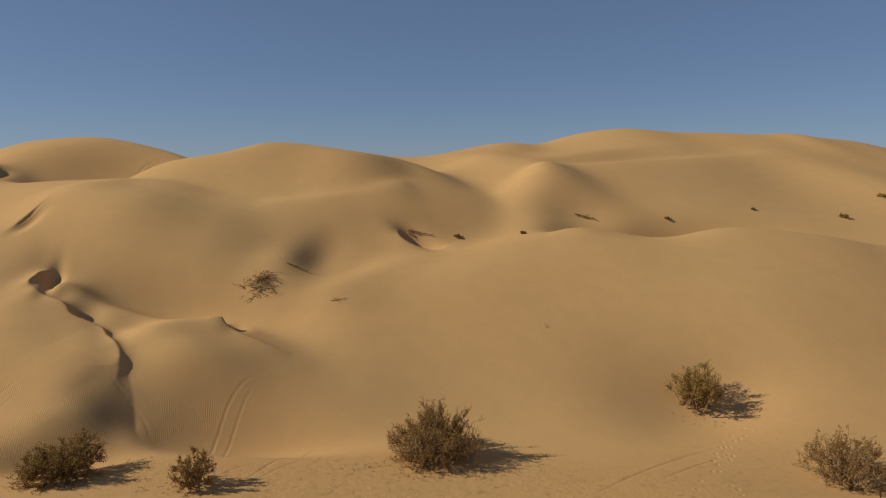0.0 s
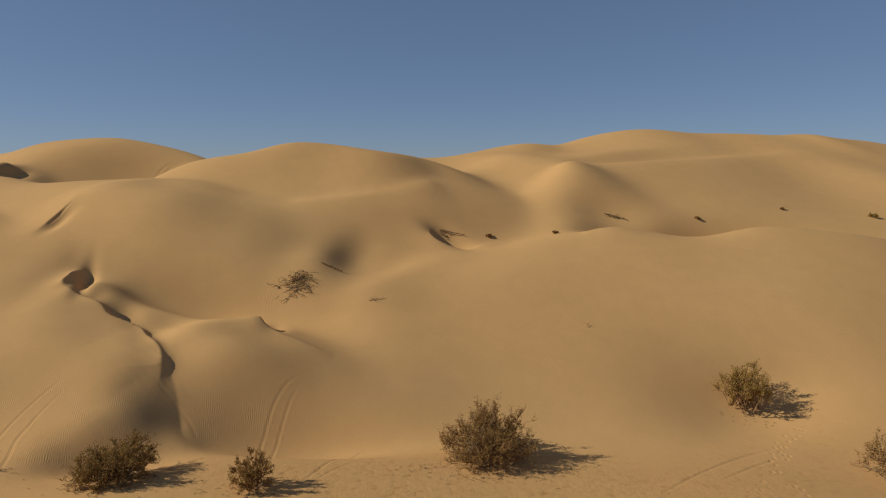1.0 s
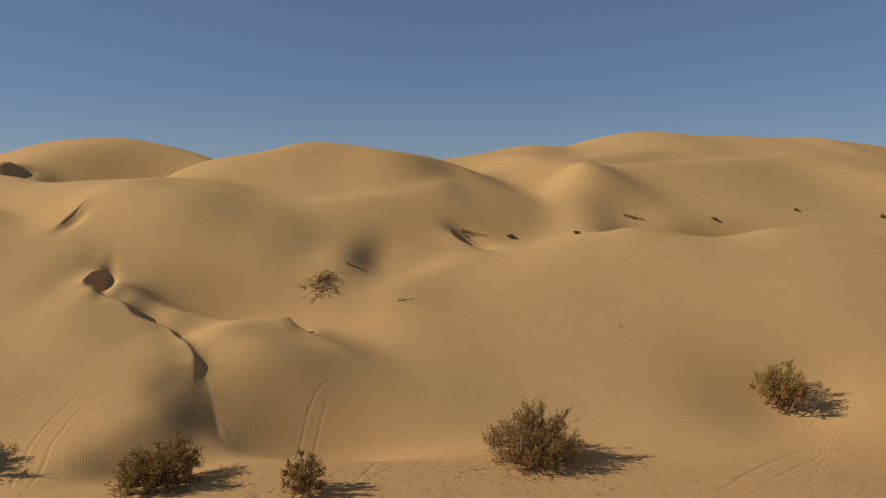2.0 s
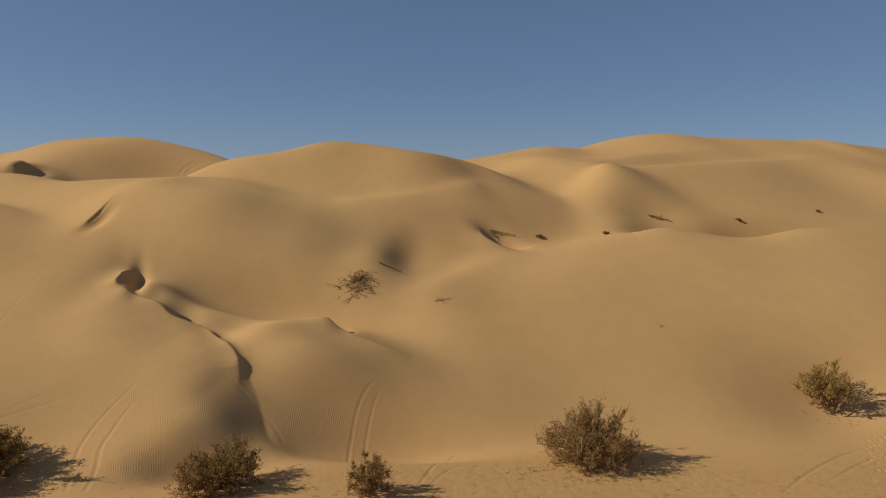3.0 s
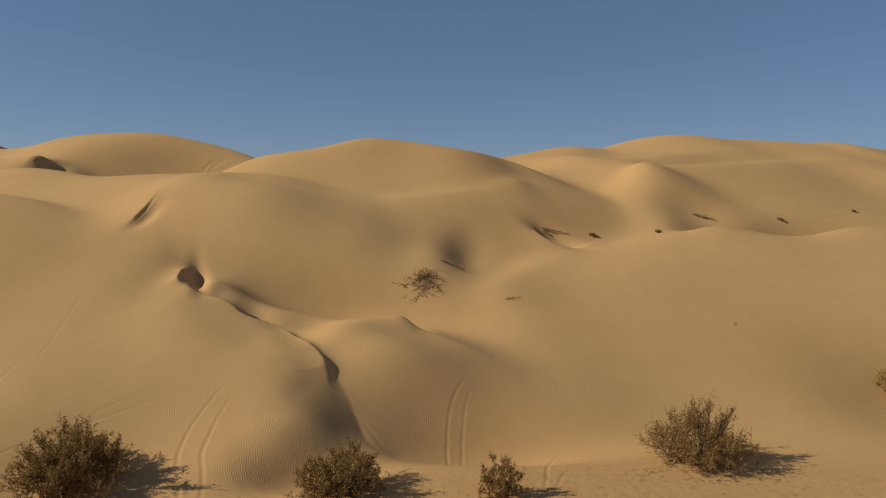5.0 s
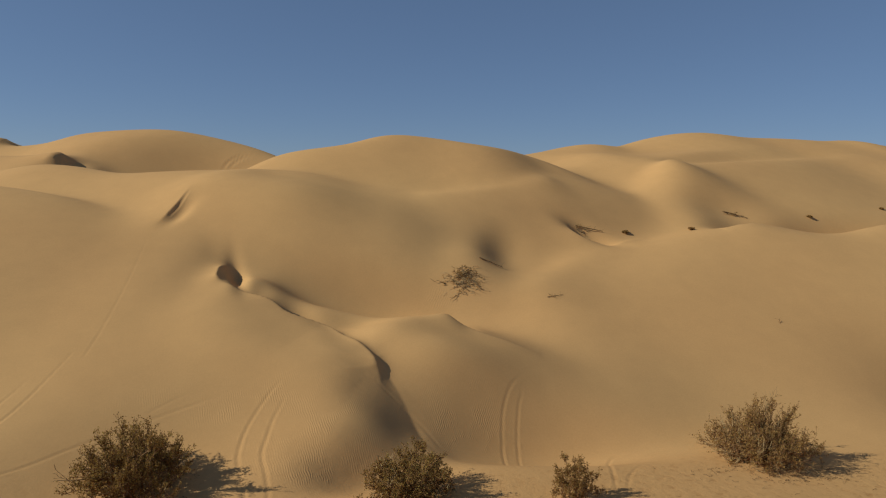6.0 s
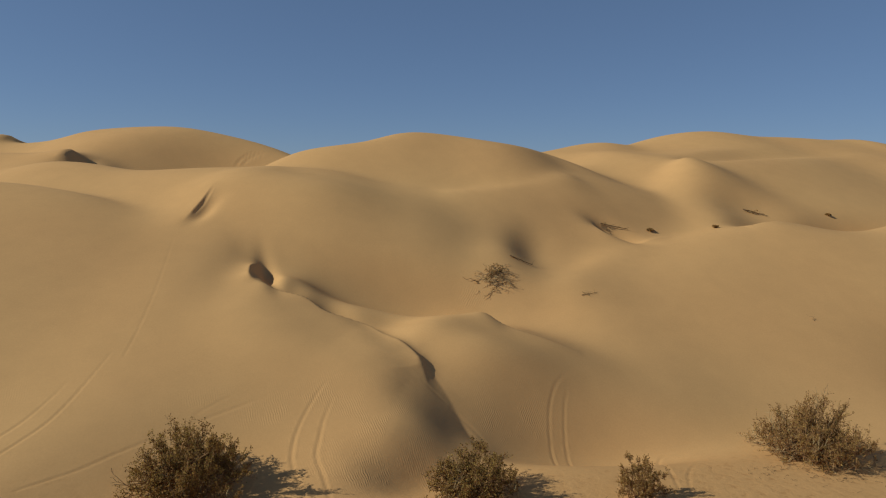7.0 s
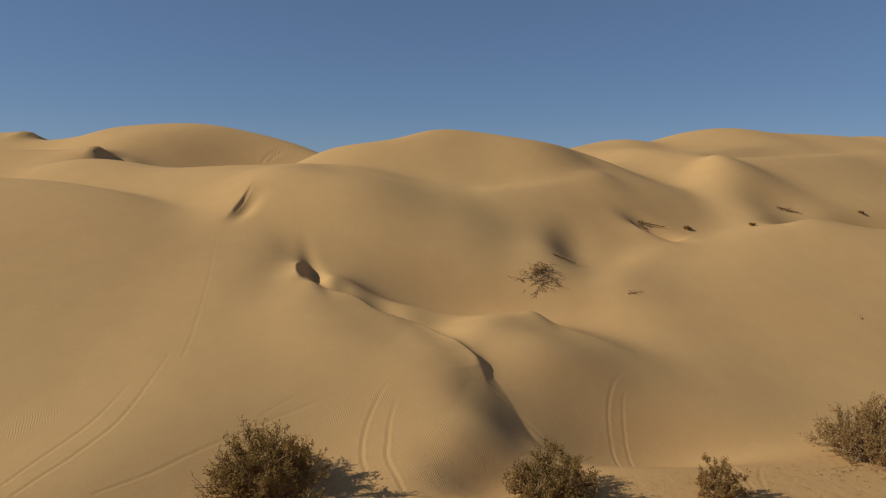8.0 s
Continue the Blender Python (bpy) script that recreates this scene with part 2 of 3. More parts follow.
# Sharp lips of the slip faces: how far each runs out to the left and to the right of its line, and its points (x, y, height).
LIPS_NOSE = [
    (0.655, 0.991, [(-13.716, 26.19, 0.098), (-13.463, 25.466, -0.151), (-13.015, 24.818, -0.111), (-12.51, 23.942, -0.149), (-12.155, 23.277, -0.091), (-11.516, 22.671, 0.009), (-10.917, 22.125, 0.025)]),
    (1.245, 0.292, [(-13.712, 24.981, 0.057), (-13.836, 25.59, 0.154), (-14.087, 26.068, 0.212), (-14.289, 26.386, 0.23), (-14.667, 26.774, 0.318), (-15.275, 27.296, 0.317), (-16.023, 28.104, 0.335), (-17.525, 28.611, 0.349), (-18.282, 29.322, 0.414), (-19.215, 29.753, 0.289), (-20.063, 30.138, 0.227), (-20.689, 30.511, 0.115), (-21.01, 30.9, 0.365), (-21.117, 31.416, 0.336), (-21.152, 32.137, 0.366), (-20.863, 32.882, 0.031)]),
]
LIPS_NEAR = [
    (0.9, 0.3, [(-7, 27.5, 0), (-8.2, 27.85, 0.09), (-9.4, 28.3, 0.15), (-10, 28.65, 0.27), (-10.45, 29, 0.42), (-10.8, 29.55, 0.495), (-10.95, 30.2, 0.3), (-10.9, 30.8, 0)]),
    (0.8, 0.28, [(-25, 35.3, 0), (-24.75, 35.75, 0.17), (-24.5, 36.4, 0.17), (-24.3, 37.2, 0.08), (-24.1, 38.2, 0)]),
    (1.2, 0.3, [(2, 38.3, 0), (0.6, 37.75, 0.14), (-0.6, 37.3, 0.28), (-1.7, 37.3, 0.42), (-2.5, 37.7, 0.42), (-2.8, 38.3, 0.25), (-2.7, 38.9, 0)]),
    (1.2, 0.5, [(24, 38.7, 0), (18, 38.3, 0.33), (14.2, 38.1, 0.24), (10.2, 38.3, 0.36), (8.2, 38.2, 0.33), (6.4, 38, 0)]),
]
LIPS_HIGH = [
    (0.1, 0.08, [(-15.4, 24.95, 0), (-14.9, 25.1, 0.012), (-14.4, 25.3, 0.02), (-13.95, 25.5, 0.03), (-13.7, 25.66, 0)]),
    (1.2, 0.35, [(-48, 59.6, 0), (-47, 60.3, 0.42), (-46.6, 61, 0.49), (-46.6, 62, 0)]),
    (1.6, 0.35, [(-37.6, 49, 0), (-36.9, 49.7, 0.448), (-36.7, 50.6, 0.576), (-37, 51.6, 0)]),
]
LIPS = LIPS_NOSE + LIPS_NEAR + LIPS_HIGH
# Rounded brows where a slope turns over: reach to the left and right, roundness, and points (x, y, height).
BROWS = [
    (2.596, 1.06, 0.956, [(-17.712, 20.635, 0.141), (-16.449, 20.931, 0.196), (-15.769, 21.579, 0.146), (-14.991, 22.232, 0.127), (-14.94, 23.451, -0.172), (-14.534, 24.45, -0.288), (-14.013, 25.393, 0.076), (-13.95, 25.784, 0.259), (-13.7, 26.1, -0.1), (-13.9, 26.7, 0.0)]),
]
# Hollows scooped out under them (x, y, depth, half length, half width, turn).
SCOOPS = [
    (-20.273, 31.589, 0.402, 1.056, 0.252, 108.055),
    (-19.181, 30.347, 0.236, 0.491, 0.536, 153.751),
    (-17.349, 29.469, 0.26, 0.786, 0.524, 140.825),
    (-16.47, 28.601, 0.016, 1.303, 0.303, 120.344),
    (-14.943, 28.988, 0.266, 1.024, 0.524, -8.463),
    (-15.432, 27.87, 0.116, 1.136, 0.421, 140.748),
    (-13.396, 21.049, 0.551, 1.53, 0.793, 11.199),
    (-14.549, 20.648, 0.189, 1.12, 0.641, 36.314),
    (-12.07, 22.896, -0.12, 0.609, 0.498, 119.064),
    (-10.3, 29.6, 0.38, 0.65, 0.38, 110),
    (-24.1, 36.0, 0.22, 0.6, 0.32, 60),
    (-1.5, 38.1, 0.62, 1, 0.48, 150),
    (-36, 50.4, 0.45, 0.9, 0.5, 90),
    (7.6, 39.6, 0.35, 1.2, 0.55, 10),
    (9.0, 40.3, 0.4, 1.6, 0.7, 0),
    (12.4, 40.3, 0.4, 2.4, 0.8, 5),
    (17.6, 41.0, 0.45, 2.8, 0.9, 0),
]

# Wheel tracks pressed into the sand: depth, half width, and the points of one wheel's line (x, y, strength).
TRACKS_FOOT = [
    (0.019, 0.052, [(-9.3, 21.42, 0.2), (-9.3, 23.54, 1), (-9.27, 24.1, 1), (-9.21, 24.55, 1), (-9.1, 25, 1), (-8.87, 25.44, 0.9), (-8.58, 25.79, 0.5), (-8.18, 26.11, 0)]),
    (0.019, 0.052, [(-8.79, 21.47, 0.2), (-8.74, 23.61, 1), (-8.69, 24.18, 1), (-8.62, 24.62, 1), (-8.52, 24.99, 0.9), (-8.43, 25.28, 0.6), (-8.26, 25.55, 0)]),
    (0.021, 0.062, [(-17.35, 19.29, 0.6), (-17.57, 19.88, 0.9), (-17.82, 20.61, 1), (-18.08, 21.49, 1), (-18.06, 22.34, 0.9), (-17.87, 23.11, 0.7), (-17.6, 23.79, 0.6), (-17.43, 24.11, 0.3), (-17.25, 24.38, 0)]),
]
TRACKS_NOSE = [
    (0.021, 0.062, [(-16.77, 19.24, 0.6), (-16.87, 19.82, 0.9), (-17.07, 20.6, 1), (-17.34, 21.44, 1), (-17.3, 22.2, 0.9), (-17.23, 22.82, 0.7), (-17.11, 23.32, 0.4), (-16.99, 23.73, 0)]),
    (0.016, 0.055, [(-27.28, 19.96, 0.8), (-27.16, 20.52, 1), (-26.91, 21.18, 1), (-26.55, 21.84, 1), (-26.12, 22.69, 0.9), (-25.8, 23.8, 0.5), (-25.64, 24.59, 0)]),
    (0.017, 0.055, [(-26.76, 19.51, 0.8), (-26.52, 20.36, 1), (-26.23, 20.95, 1), (-25.82, 21.74, 1), (-25.42, 22.54, 1), (-25.19, 23.51, 0.8), (-25.05, 24.42, 0.6), (-24.83, 25.8, 0.3)]),
    (0.015, 0.05, [(-24.35, 25.59, 0.5), (-24.36, 27.15, 0.5), (-24.51, 29.33, 0.45), (-24.69, 31.05, 0.35), (-24.87, 32.48, 0.3), (-25.18, 35.11, 0)]),
]
TRACKS_SLOPE = [
    (0.016, 0.05, [(-24.92, 19.73, 0.8), (-24.59, 20.1, 1), (-23.94, 20.71, 1), (-23.05, 21.56, 0.9), (-21.87, 22.42, 0.8), (-20.62, 23.17, 0.8), (-19.95, 23.53, 0.7), (-19.16, 23.92, 0)]),
    (0.011, 0.045, [(-21.27, 23.14, 0.7), (-20.66, 23.67, 0.8), (-20.21, 23.95, 0)]),
    (0.01, 0.05, [(-27.17, 20.27, 0.5), (-26.28, 21.07, 0.6), (-25.08, 21.42, 0.4), (-23.63, 21.67, 0)]),
    (0.03, 0.055, [(5.33, 19.84, 0.3), (6.51, 20.88, 0.9), (7.47, 21.64, 1), (8.6, 22.45, 1), (9.88, 23.19, 0.9), (11.03, 23.62, 0.3)]),
    (0.026, 0.055, [(7.62, 20.86, 0), (8.38, 21.38, 0.8), (9.46, 22.14, 1), (10.53, 22.77, 0.9), (11.6, 23.27, 0)]),
]
TRACKS_FLAT = [
    (0.014, 0.06, [(9.79, 22.17, 0.2), (11.04, 22.54, 0.8), (12.53, 22.88, 0.8), (14.14, 22.99, 0)]),
    (0.014, 0.06, [(9.95, 21.53, 0.2), (11.45, 22.02, 0.8), (12.72, 22.4, 0.8), (13.92, 22.59, 0)]),
    (0.012, 0.06, [(8.19, 20.2, 0.2), (10.04, 20.81, 0.7), (11.55, 21.37, 0.8), (12.85, 21.45, 0)]),
    (0.02, 0.06, [(-6.76, 19.43, 0.2), (-6.39, 20.64, 0.9), (-5.53, 23.35, 0.9), (-4.85, 23.62, 0.7), (-4.1, 23.61, 0)]),
    (0.018, 0.06, [(-6.46, 19.36, 0.2), (-6, 20.42, 0.8), (-5.48, 21.28, 0.7), (-4.72, 22.16, 0)]),
    (0.018, 0.06, [(-7.8, 19.46, 0), (-7.37, 20.43, 0.7), (-6.76, 20.97, 0.7), (-5.98, 21.13, 0)]),
]
TRACKS_CHURNED = [
    (0.014, 0.05, [(-13.9, 24.95, 0), (-13.61, 24.75, 0.9), (-13.32, 24.6, 0.9), (-13.04, 24.46, 0)]),
    (0.012, 0.06, [(-12.92, 24.33, 0), (-12.47, 24.11, 0.9), (-12.02, 23.77, 1), (-11.62, 23.3, 0.2)]),
    (0.035, 0.09, [(-24.61, 35.89, 0.6), (-24.47, 36.19, 1), (-24.31, 36.54, 1), (-24.2, 36.95, 0.9), (-24.09, 37.47, 0)]),
    (0.05, 0.15, [(-25.84, 54.25, 0), (-25.51, 54.68, 1), (-24.94, 55.11, 0.9), (-24.33, 55.44, 0)]),
    (0.05, 0.15, [(-26.38, 54.07, 0), (-26.08, 54.59, 0.8), (-25.49, 55.12, 0.8), (-24.81, 55.52, 0)]),
]
TRACKS = TRACKS_FOOT + TRACKS_NOSE + TRACKS_SLOPE + TRACKS_FLAT + TRACKS_CHURNED
# Footprints in a line up to the shrub on the rise (x, y).
PRINTS = [(12.88, 25.2), (13.01, 25.16), (13.11, 25.05), (12.16, 24.76), (12.37, 24.44), (12.67, 24.66), (12.05, 24.27), (11.54, 24.24), (11.67, 23.84),
          (11.48, 23.85), (11.26, 23.81), (10.88, 23.34), (11.33, 23.27), (10.54, 22.77), (10.82, 23.05), (11.25, 22.92), (10.58, 22.48), (10.14, 21.88),
          (10.4, 21.91), (9.32, 21.01), (10.32, 20.75), (10.42, 20.46), (8.92, 20.31), (10.34, 20.02), (11.48, 23.17), (11.28, 23.48)]
# Where the wind has left ripples, and where feet and wheels have churned the flat (x, y, strength, half length, half width, turn).
RIPPLED = [(-10.6, 24.2, 1.0, 0.9, 0.9, 20), (-18.4, 23.6, 0.7, 1.6, 0.5, 18), (-15.3, 22.7, 0.8, 1.3, 0.8, 20), (-28.0, 22.6, 0.5, 1.2, 0.5, 60), (-15.6, 20.7, 0.9, 1.4, 0.45, 10),
           (-11.0, 31.9, 0.9, 0.8, 0.4, 20), (-21.4, 23.4, 0.4, 1.4, 0.4, 25)]
CHURNED = [(-5.0, 19.4, 1.0, 6.0, 1.4, -2), (3.5, 19.5, 0.8, 7.0, 1.7, 0), (10.0, 22.0, 0.5, 5.0, 1.6, 25), (-24.0, 18.8, 0.4, 6.0, 1.5, 10), (-0.6, 21.6, 0.8, 2.8, 1.2, 0)]


def smooth_line(points, n=5):
    """A curve through the points."""
    p = np.asarray(points, float)
    q = np.vstack([2 * p[0] - p[1], p, 2 * p[-1] - p[-2]])
    out = []
    for i in range(len(p) - 1):
        a, b, c, d = q[i:i + 4]
        for k in range(n):
            t = k / n
            out.append(0.5 * (2 * b + (c - a) * t + (2 * a - 5 * b + 4 * c - d) * t * t + (3 * b - a - 3 * c + d) * t ** 3))
    out.append(p[-1])
    return np.array(out)


def nearest_on(x, y, line):
    """For each place: its squared distance from the line, the line's third value near there, and the side (1: left, 0: right)."""
    best, third, side, total = np.full(x.shape, 1e18), np.zeros(x.shape), np.zeros(x.shape), np.full(x.shape, 1e-60)
    for a, b in zip(line[:-1], line[1:]):
        ex, ey = b[0] - a[0], b[1] - a[1]
        u = np.clip(((x - a[0]) * ex + (y - a[1]) * ey) / (ex * ex + ey * ey + 1e-12), 0, 1)
        dx, dy = x - a[0] - u * ex, y - a[1] - u * ey
        d = dx * dx + dy * dy
        m = d < best
        best = np.where(m, d, best)
        w = np.exp(-np.sqrt(d) / 0.22) * math.hypot(ex, ey)
        third, total = third + w * (a[2] + u * (b[2] - a[2])), total + w
        side = np.where(m, 0.5 + 0.5 * (ex * dy - ey * dx) / (math.hypot(ex, ey) * np.sqrt(d) + 1e-9), side)
    return best, third / total, side


SOFT = 0.3


def dune_samples():
    """Places along all crests: x, y, z, the crest's direction, the length that each stands for, and the slopes and roundness."""
    rows = []
    for ls, lr, rs, rr, points in DUNES.values():
        c = smooth_line(points, 12)
        s = np.concatenate([[0], np.cumsum(np.hypot(np.diff(c[:, 0]), np.diff(c[:, 1])))])
        q = np.linspace(0, s[-1], max(4, int(s[-1] / 0.9)) + 1)
        c = np.column_stack([np.interp(q, s, c[:, i]) for i in range(3)])
        way = np.gradient(c[:, :2], axis=0)
        size = np.hypot(way[:, 0], way[:, 1])
        for p, w, n in zip(c, way, size):
            rows.append((*p, *(w / n), math.log(n), ls, lr, rs, rr))
    return np.array(rows)


CRESTS = dune_samples()


def oval_sum(x, y, rows):
    h = np.zeros(x.shape)
    for cx, cy, up, a, b, turn in rows:
        c, s = math.cos(radians(turn)), math.sin(radians(turn))
        dx, dy = x - cx, y - cy
        h += up * np.exp(-0.5 * (((dx * c + dy * s) / a) ** 2 + ((dy * c - dx * s) / b) ** 2))
    return h


def bed_height(x, y):
    """The rounded sand: slopes that fall from every crest, run softly into one another and into the flat."""
    flat = 0.3 - 0.9 * np.tanh((x + 2) / 18.0) - 0.09 * np.clip(y - 19, -6, 12)
    total, top = np.ones(x.shape), flat / SOFT
    for cx, cy, cz, tx, ty, size, ls, lr, rs, rr in CRESTS:
        dx, dy = x - cx, y - cy
        d = np.sqrt(dx * dx + dy * dy + 1e-9)
        a = 0.5 + 0.5 * np.sin(np.clip((tx * dy - ty * dx) / (d + 0.5), -1, 1) * math.pi / 2)
        r = rr + (lr - rr) * a
        e = (cz - (rs + (ls - rs) * a) * (np.sqrt(d * d + r * r) - r)) / SOFT + size
        higher = np.maximum(top, e)
        total = total * np.exp(top - higher) + np.exp(e - higher)
        top = higher
    return SOFT * (top + np.log(total)) + oval_sum(x, y, SWELLS)


def fine_height(x, y):
    """What is cut into the rounded sand or stands up from it: scoops, lips, tracks and footprints."""
    h = -oval_sum(x, y, SCOOPS)

    def near(line, reach):
        return (x > line[:, 0].min() - reach) & (x < line[:, 0].max() + reach) & (y > line[:, 1].min() - reach) & (y < line[:, 1].max() + reach)

    for left, right, soft, points in BROWS + [(a, b, 0.0, p) for a, b, p in LIPS]:
        line = smooth_line(points, 4)
        m = near(line, 8)
        if m.any():
            d2, up, side = nearest_on(x[m], y[m], line)
            fall = np.exp((soft - np.sqrt(d2 + soft * soft)) / (right + (left - right) * side))
            h[m] += up * (side * np.exp(-d2 / left ** 2) + (1 - side) * fall if soft else fall)
    for deep, half, points in TRACKS:
        line = smooth_line(points, 4)
        m = near(line, 1)
        if m.any():
            d2, up, side = nearest_on(x[m], y[m], line)
            d = np.sqrt(d2) / half
            h[m] += deep * np.clip(up, 0, 1) * (0.6 * np.exp(-((d - 1.5) / 0.36) ** 2) - np.exp(-d ** 2))
    for px, py in PRINTS:
        d2 = ((x - px) / 0.06) ** 2 + ((y - py) / 0.09) ** 2
        h += 0.032 * (0.35 * np.exp(-(np.sqrt(d2) - 1.6) ** 2 / 0.3) - np.exp(-d2))
    return h


def steps(stops):
    """Grid lines: from each stop to the next in about equal steps of the size given with it, and each step in so many parts."""
    coarse, fine = [stops[0][0]], [stops[0][0]]
    for (a, d, k), (b, _, _) in zip(stops, stops[1:]):
        n = max(1, round((b - a) / d))
        for i in range(n):
            lo, hi = a + (b - a) * i / n, a + (b - a) * (i + 1) / n
            coarse.append(hi)
            fine += [lo + (hi - lo) * (j + 1) / k for j in range(k)]
    return np.array(coarse), np.array(fine)


def refine(z, coarse, fine):
    """Smooth values on the fine lines, along the second axis."""
    m = np.gradient(z, coarse, axis=1)
    i = np.clip(np.searchsorted(coarse, fine, "right") - 1, 0, len(coarse) - 2)
    w = coarse[i + 1] - coarse[i]
    t = (fine - coarse[i]) / w
    return (z[:, i] * (1 + 2 * t) * (1 - t) ** 2 + m[:, i] * w * t * (1 - t) ** 2 + z[:, i + 1] * t * t * (3 - 2 * t) + m[:, i + 1] * w * t * t * (t - 1))


GRID = {}


def build_ground():
    cx, xs = steps([(-3000, 300, 1), (-600, 60, 1), (-120, 6, 1), (-60, 1, 2), (-32, 0.3, 5), (14, 0.4, 4), (30, 1, 2), (60, 6, 1), (120, 60, 1), (600, 300, 1), (3000, 0, 1)])
    cy, ys = steps([(-3000, 300, 1), (-600, 60, 1), (-60, 6, 1), (0, 1, 1), (15, 0.3, 5), (28, 0.3, 3), (42, 0.4, 2), (62, 0.8, 2), (78, 3, 1), (120, 60, 1), (600, 300, 1), (3000, 0, 1)])
    gx, gy = np.meshgrid(cx, cy)
    gz = refine(refine(bed_height(gx, gy), cx, xs).T, cy, ys).T
    gx, gy = np.meshgrid(xs, ys)
    inside = (gx > -62) & (gx < 50) & (gy > 13) & (gy < 66)
    gz[inside] += fine_height(gx[inside], gy[inside])
    GRID.update(x=xs, y=ys, z=gz)
    nx, ny = len(xs), len(ys)
    co = np.stack([gx, gy, gz], -1).reshape(-1, 3).astype(np.float32)
    i = (np.arange(ny - 1)[:, None] * nx + np.arange(nx - 1)[None, :]).reshape(-1)
    quads = np.stack([i, i + 1, i + nx + 1, i + nx], -1).astype(np.int32)
    me = bpy.data.meshes.new("ground")
    me.vertices.add(len(co))
    me.vertices.foreach_set("co", co.reshape(-1))
    me.loops.add(quads.size)
    me.loops.foreach_set("vertex_index", quads.reshape(-1))
    me.polygons.add(len(quads))
    me.polygons.foreach_set("loop_start", np.arange(0, quads.size, 4, dtype=np.int32))
    me.polygons.foreach_set("loop_total", np.full(len(quads), 4, dtype=np.int32))
    me.update(calc_edges=True)
    me.polygons.foreach_set("use_smooth", np.ones(len(quads), dtype=bool))
    for name, rows in (("rippled", RIPPLED), ("churned", CHURNED)):
        values = np.zeros(gx.shape)
        values[inside] = np.clip(oval_sum(gx[inside], gy[inside], rows), 0, 1)
        me.attributes.new(name, "FLOAT", "POINT").data.foreach_set("value", values.reshape(-1).astype(np.float32))
    me.materials.append(SAND)
    return tagged(new("ground", me), "wind-smoothed tan sand dunes with wheel tracks", "sand dunes", kind="structure")


ground = build_ground()


def ground_z(x, y):
    """The ground's height at many places."""
    xs, ys, z = GRID["x"], GRID["y"], GRID["z"]
    i, j = np.clip(np.searchsorted(xs, x) - 1, 0, len(xs) - 2), np.clip(np.searchsorted(ys, y) - 1, 0, len(ys) - 2)
    u, v = (x - xs[i]) / (xs[i + 1] - xs[i]), (y - ys[j]) / (ys[j + 1] - ys[j])
    return (z[j, i] * (1 - u) + z[j, i + 1] * u) * (1 - v) + (z[j + 1, i] * (1 - u) + z[j + 1, i + 1] * u) * v


def z_at(x, y):
    """The ground's height at one place."""
    return float(ground_z(np.array([x], float), np.array([y], float))[0])


# ---- shrubs ----
def mesh_of(name, verts, faces, mat):
    me = bpy.data.meshes.new(name)
    me.from_pydata(verts, [], faces)
    me.materials.append(mat)
    return me


def part(name, verts, faces, mat, parent, label=""):
    """One mesh object under a thing or a part."""
    ob = new(name, mesh_of(name, verts, faces, mat))
    ob.parent = parent
    return tagged(ob, label)


def tube(line, r0, r1, out, sides=3):
    """A tapering stem along the line, added to the lists in out."""
    verts, faces = out
    n = len(line)
    start = len(verts)
    way = np.gradient(line, axis=0)
    way /= np.linalg.norm(way, axis=1)[:, None] + 1e-9
    side = np.cross(way, (0.31, 0.52, 0.79))
    side /= np.linalg.norm(side, axis=1)[:, None] + 1e-9
    up = np.cross(way, side)
    for i in range(n):
        r = r0 + (r1 - r0) * i / (n - 1)
        for k in range(sides):
            a = 2 * math.pi * k / sides
            verts.append(tuple(line[i] + r * (math.cos(a) * side[i] + math.sin(a) * up[i])))
    for i in range(n - 1):
        for k in range(sides):
            a, b = start + i * sides + k, start + i * sides + (k + 1) % sides
            faces.append((a, b, b + sides, a + sides))
    faces.append(tuple(start + (n - 1) * sides + k for k in range(sides)))
    faces.append(tuple(start + k for k in reversed(range(sides))))


def leaves_at(places, sizes, rng):
    """Small folded leaves at the places: their vertices and faces."""
    p, size = np.array(places), np.array(sizes)[:, None]
    a = rng.normal(size=p.shape) + (0, 0, 0.5)
    a /= np.linalg.norm(a, axis=1)[:, None]
    b = np.cross(a, rng.normal(size=p.shape))
    b /= np.linalg.norm(b, axis=1)[:, None] + 1e-9
    n = np.cross(a, b)
    w = 0.27 * size
    verts = np.stack([p, p + a * size * 0.5 + b * w + n * w * 0.5, p + a * size, p + a * size * 0.5 - b * w + n * w * 0.5], 1).reshape(-1, 3)
    s = np.arange(len(p))[:, None] * 4
    faces = np.concatenate([s + (0, 1, 2), s + (0, 2, 3)], 1).reshape(-1, 3)
    return verts.tolist(), faces.tolist()


def bend(a, b, lift, rng, n=5, rough=0.05):
    """A crooked line from a to b that first climbs."""
    t = np.linspace(0, 1, n)[:, None]
    mid = a + (b - a) * 0.45 + np.array((0, 0, lift))
    p = (1 - t) ** 2 * a + 2 * t * (1 - t) * mid + t * t * b
    size = np.linalg.norm(b - a)
    p[1:-1] += rng.normal(size=(n - 2, 3)) * size * rough
    return p


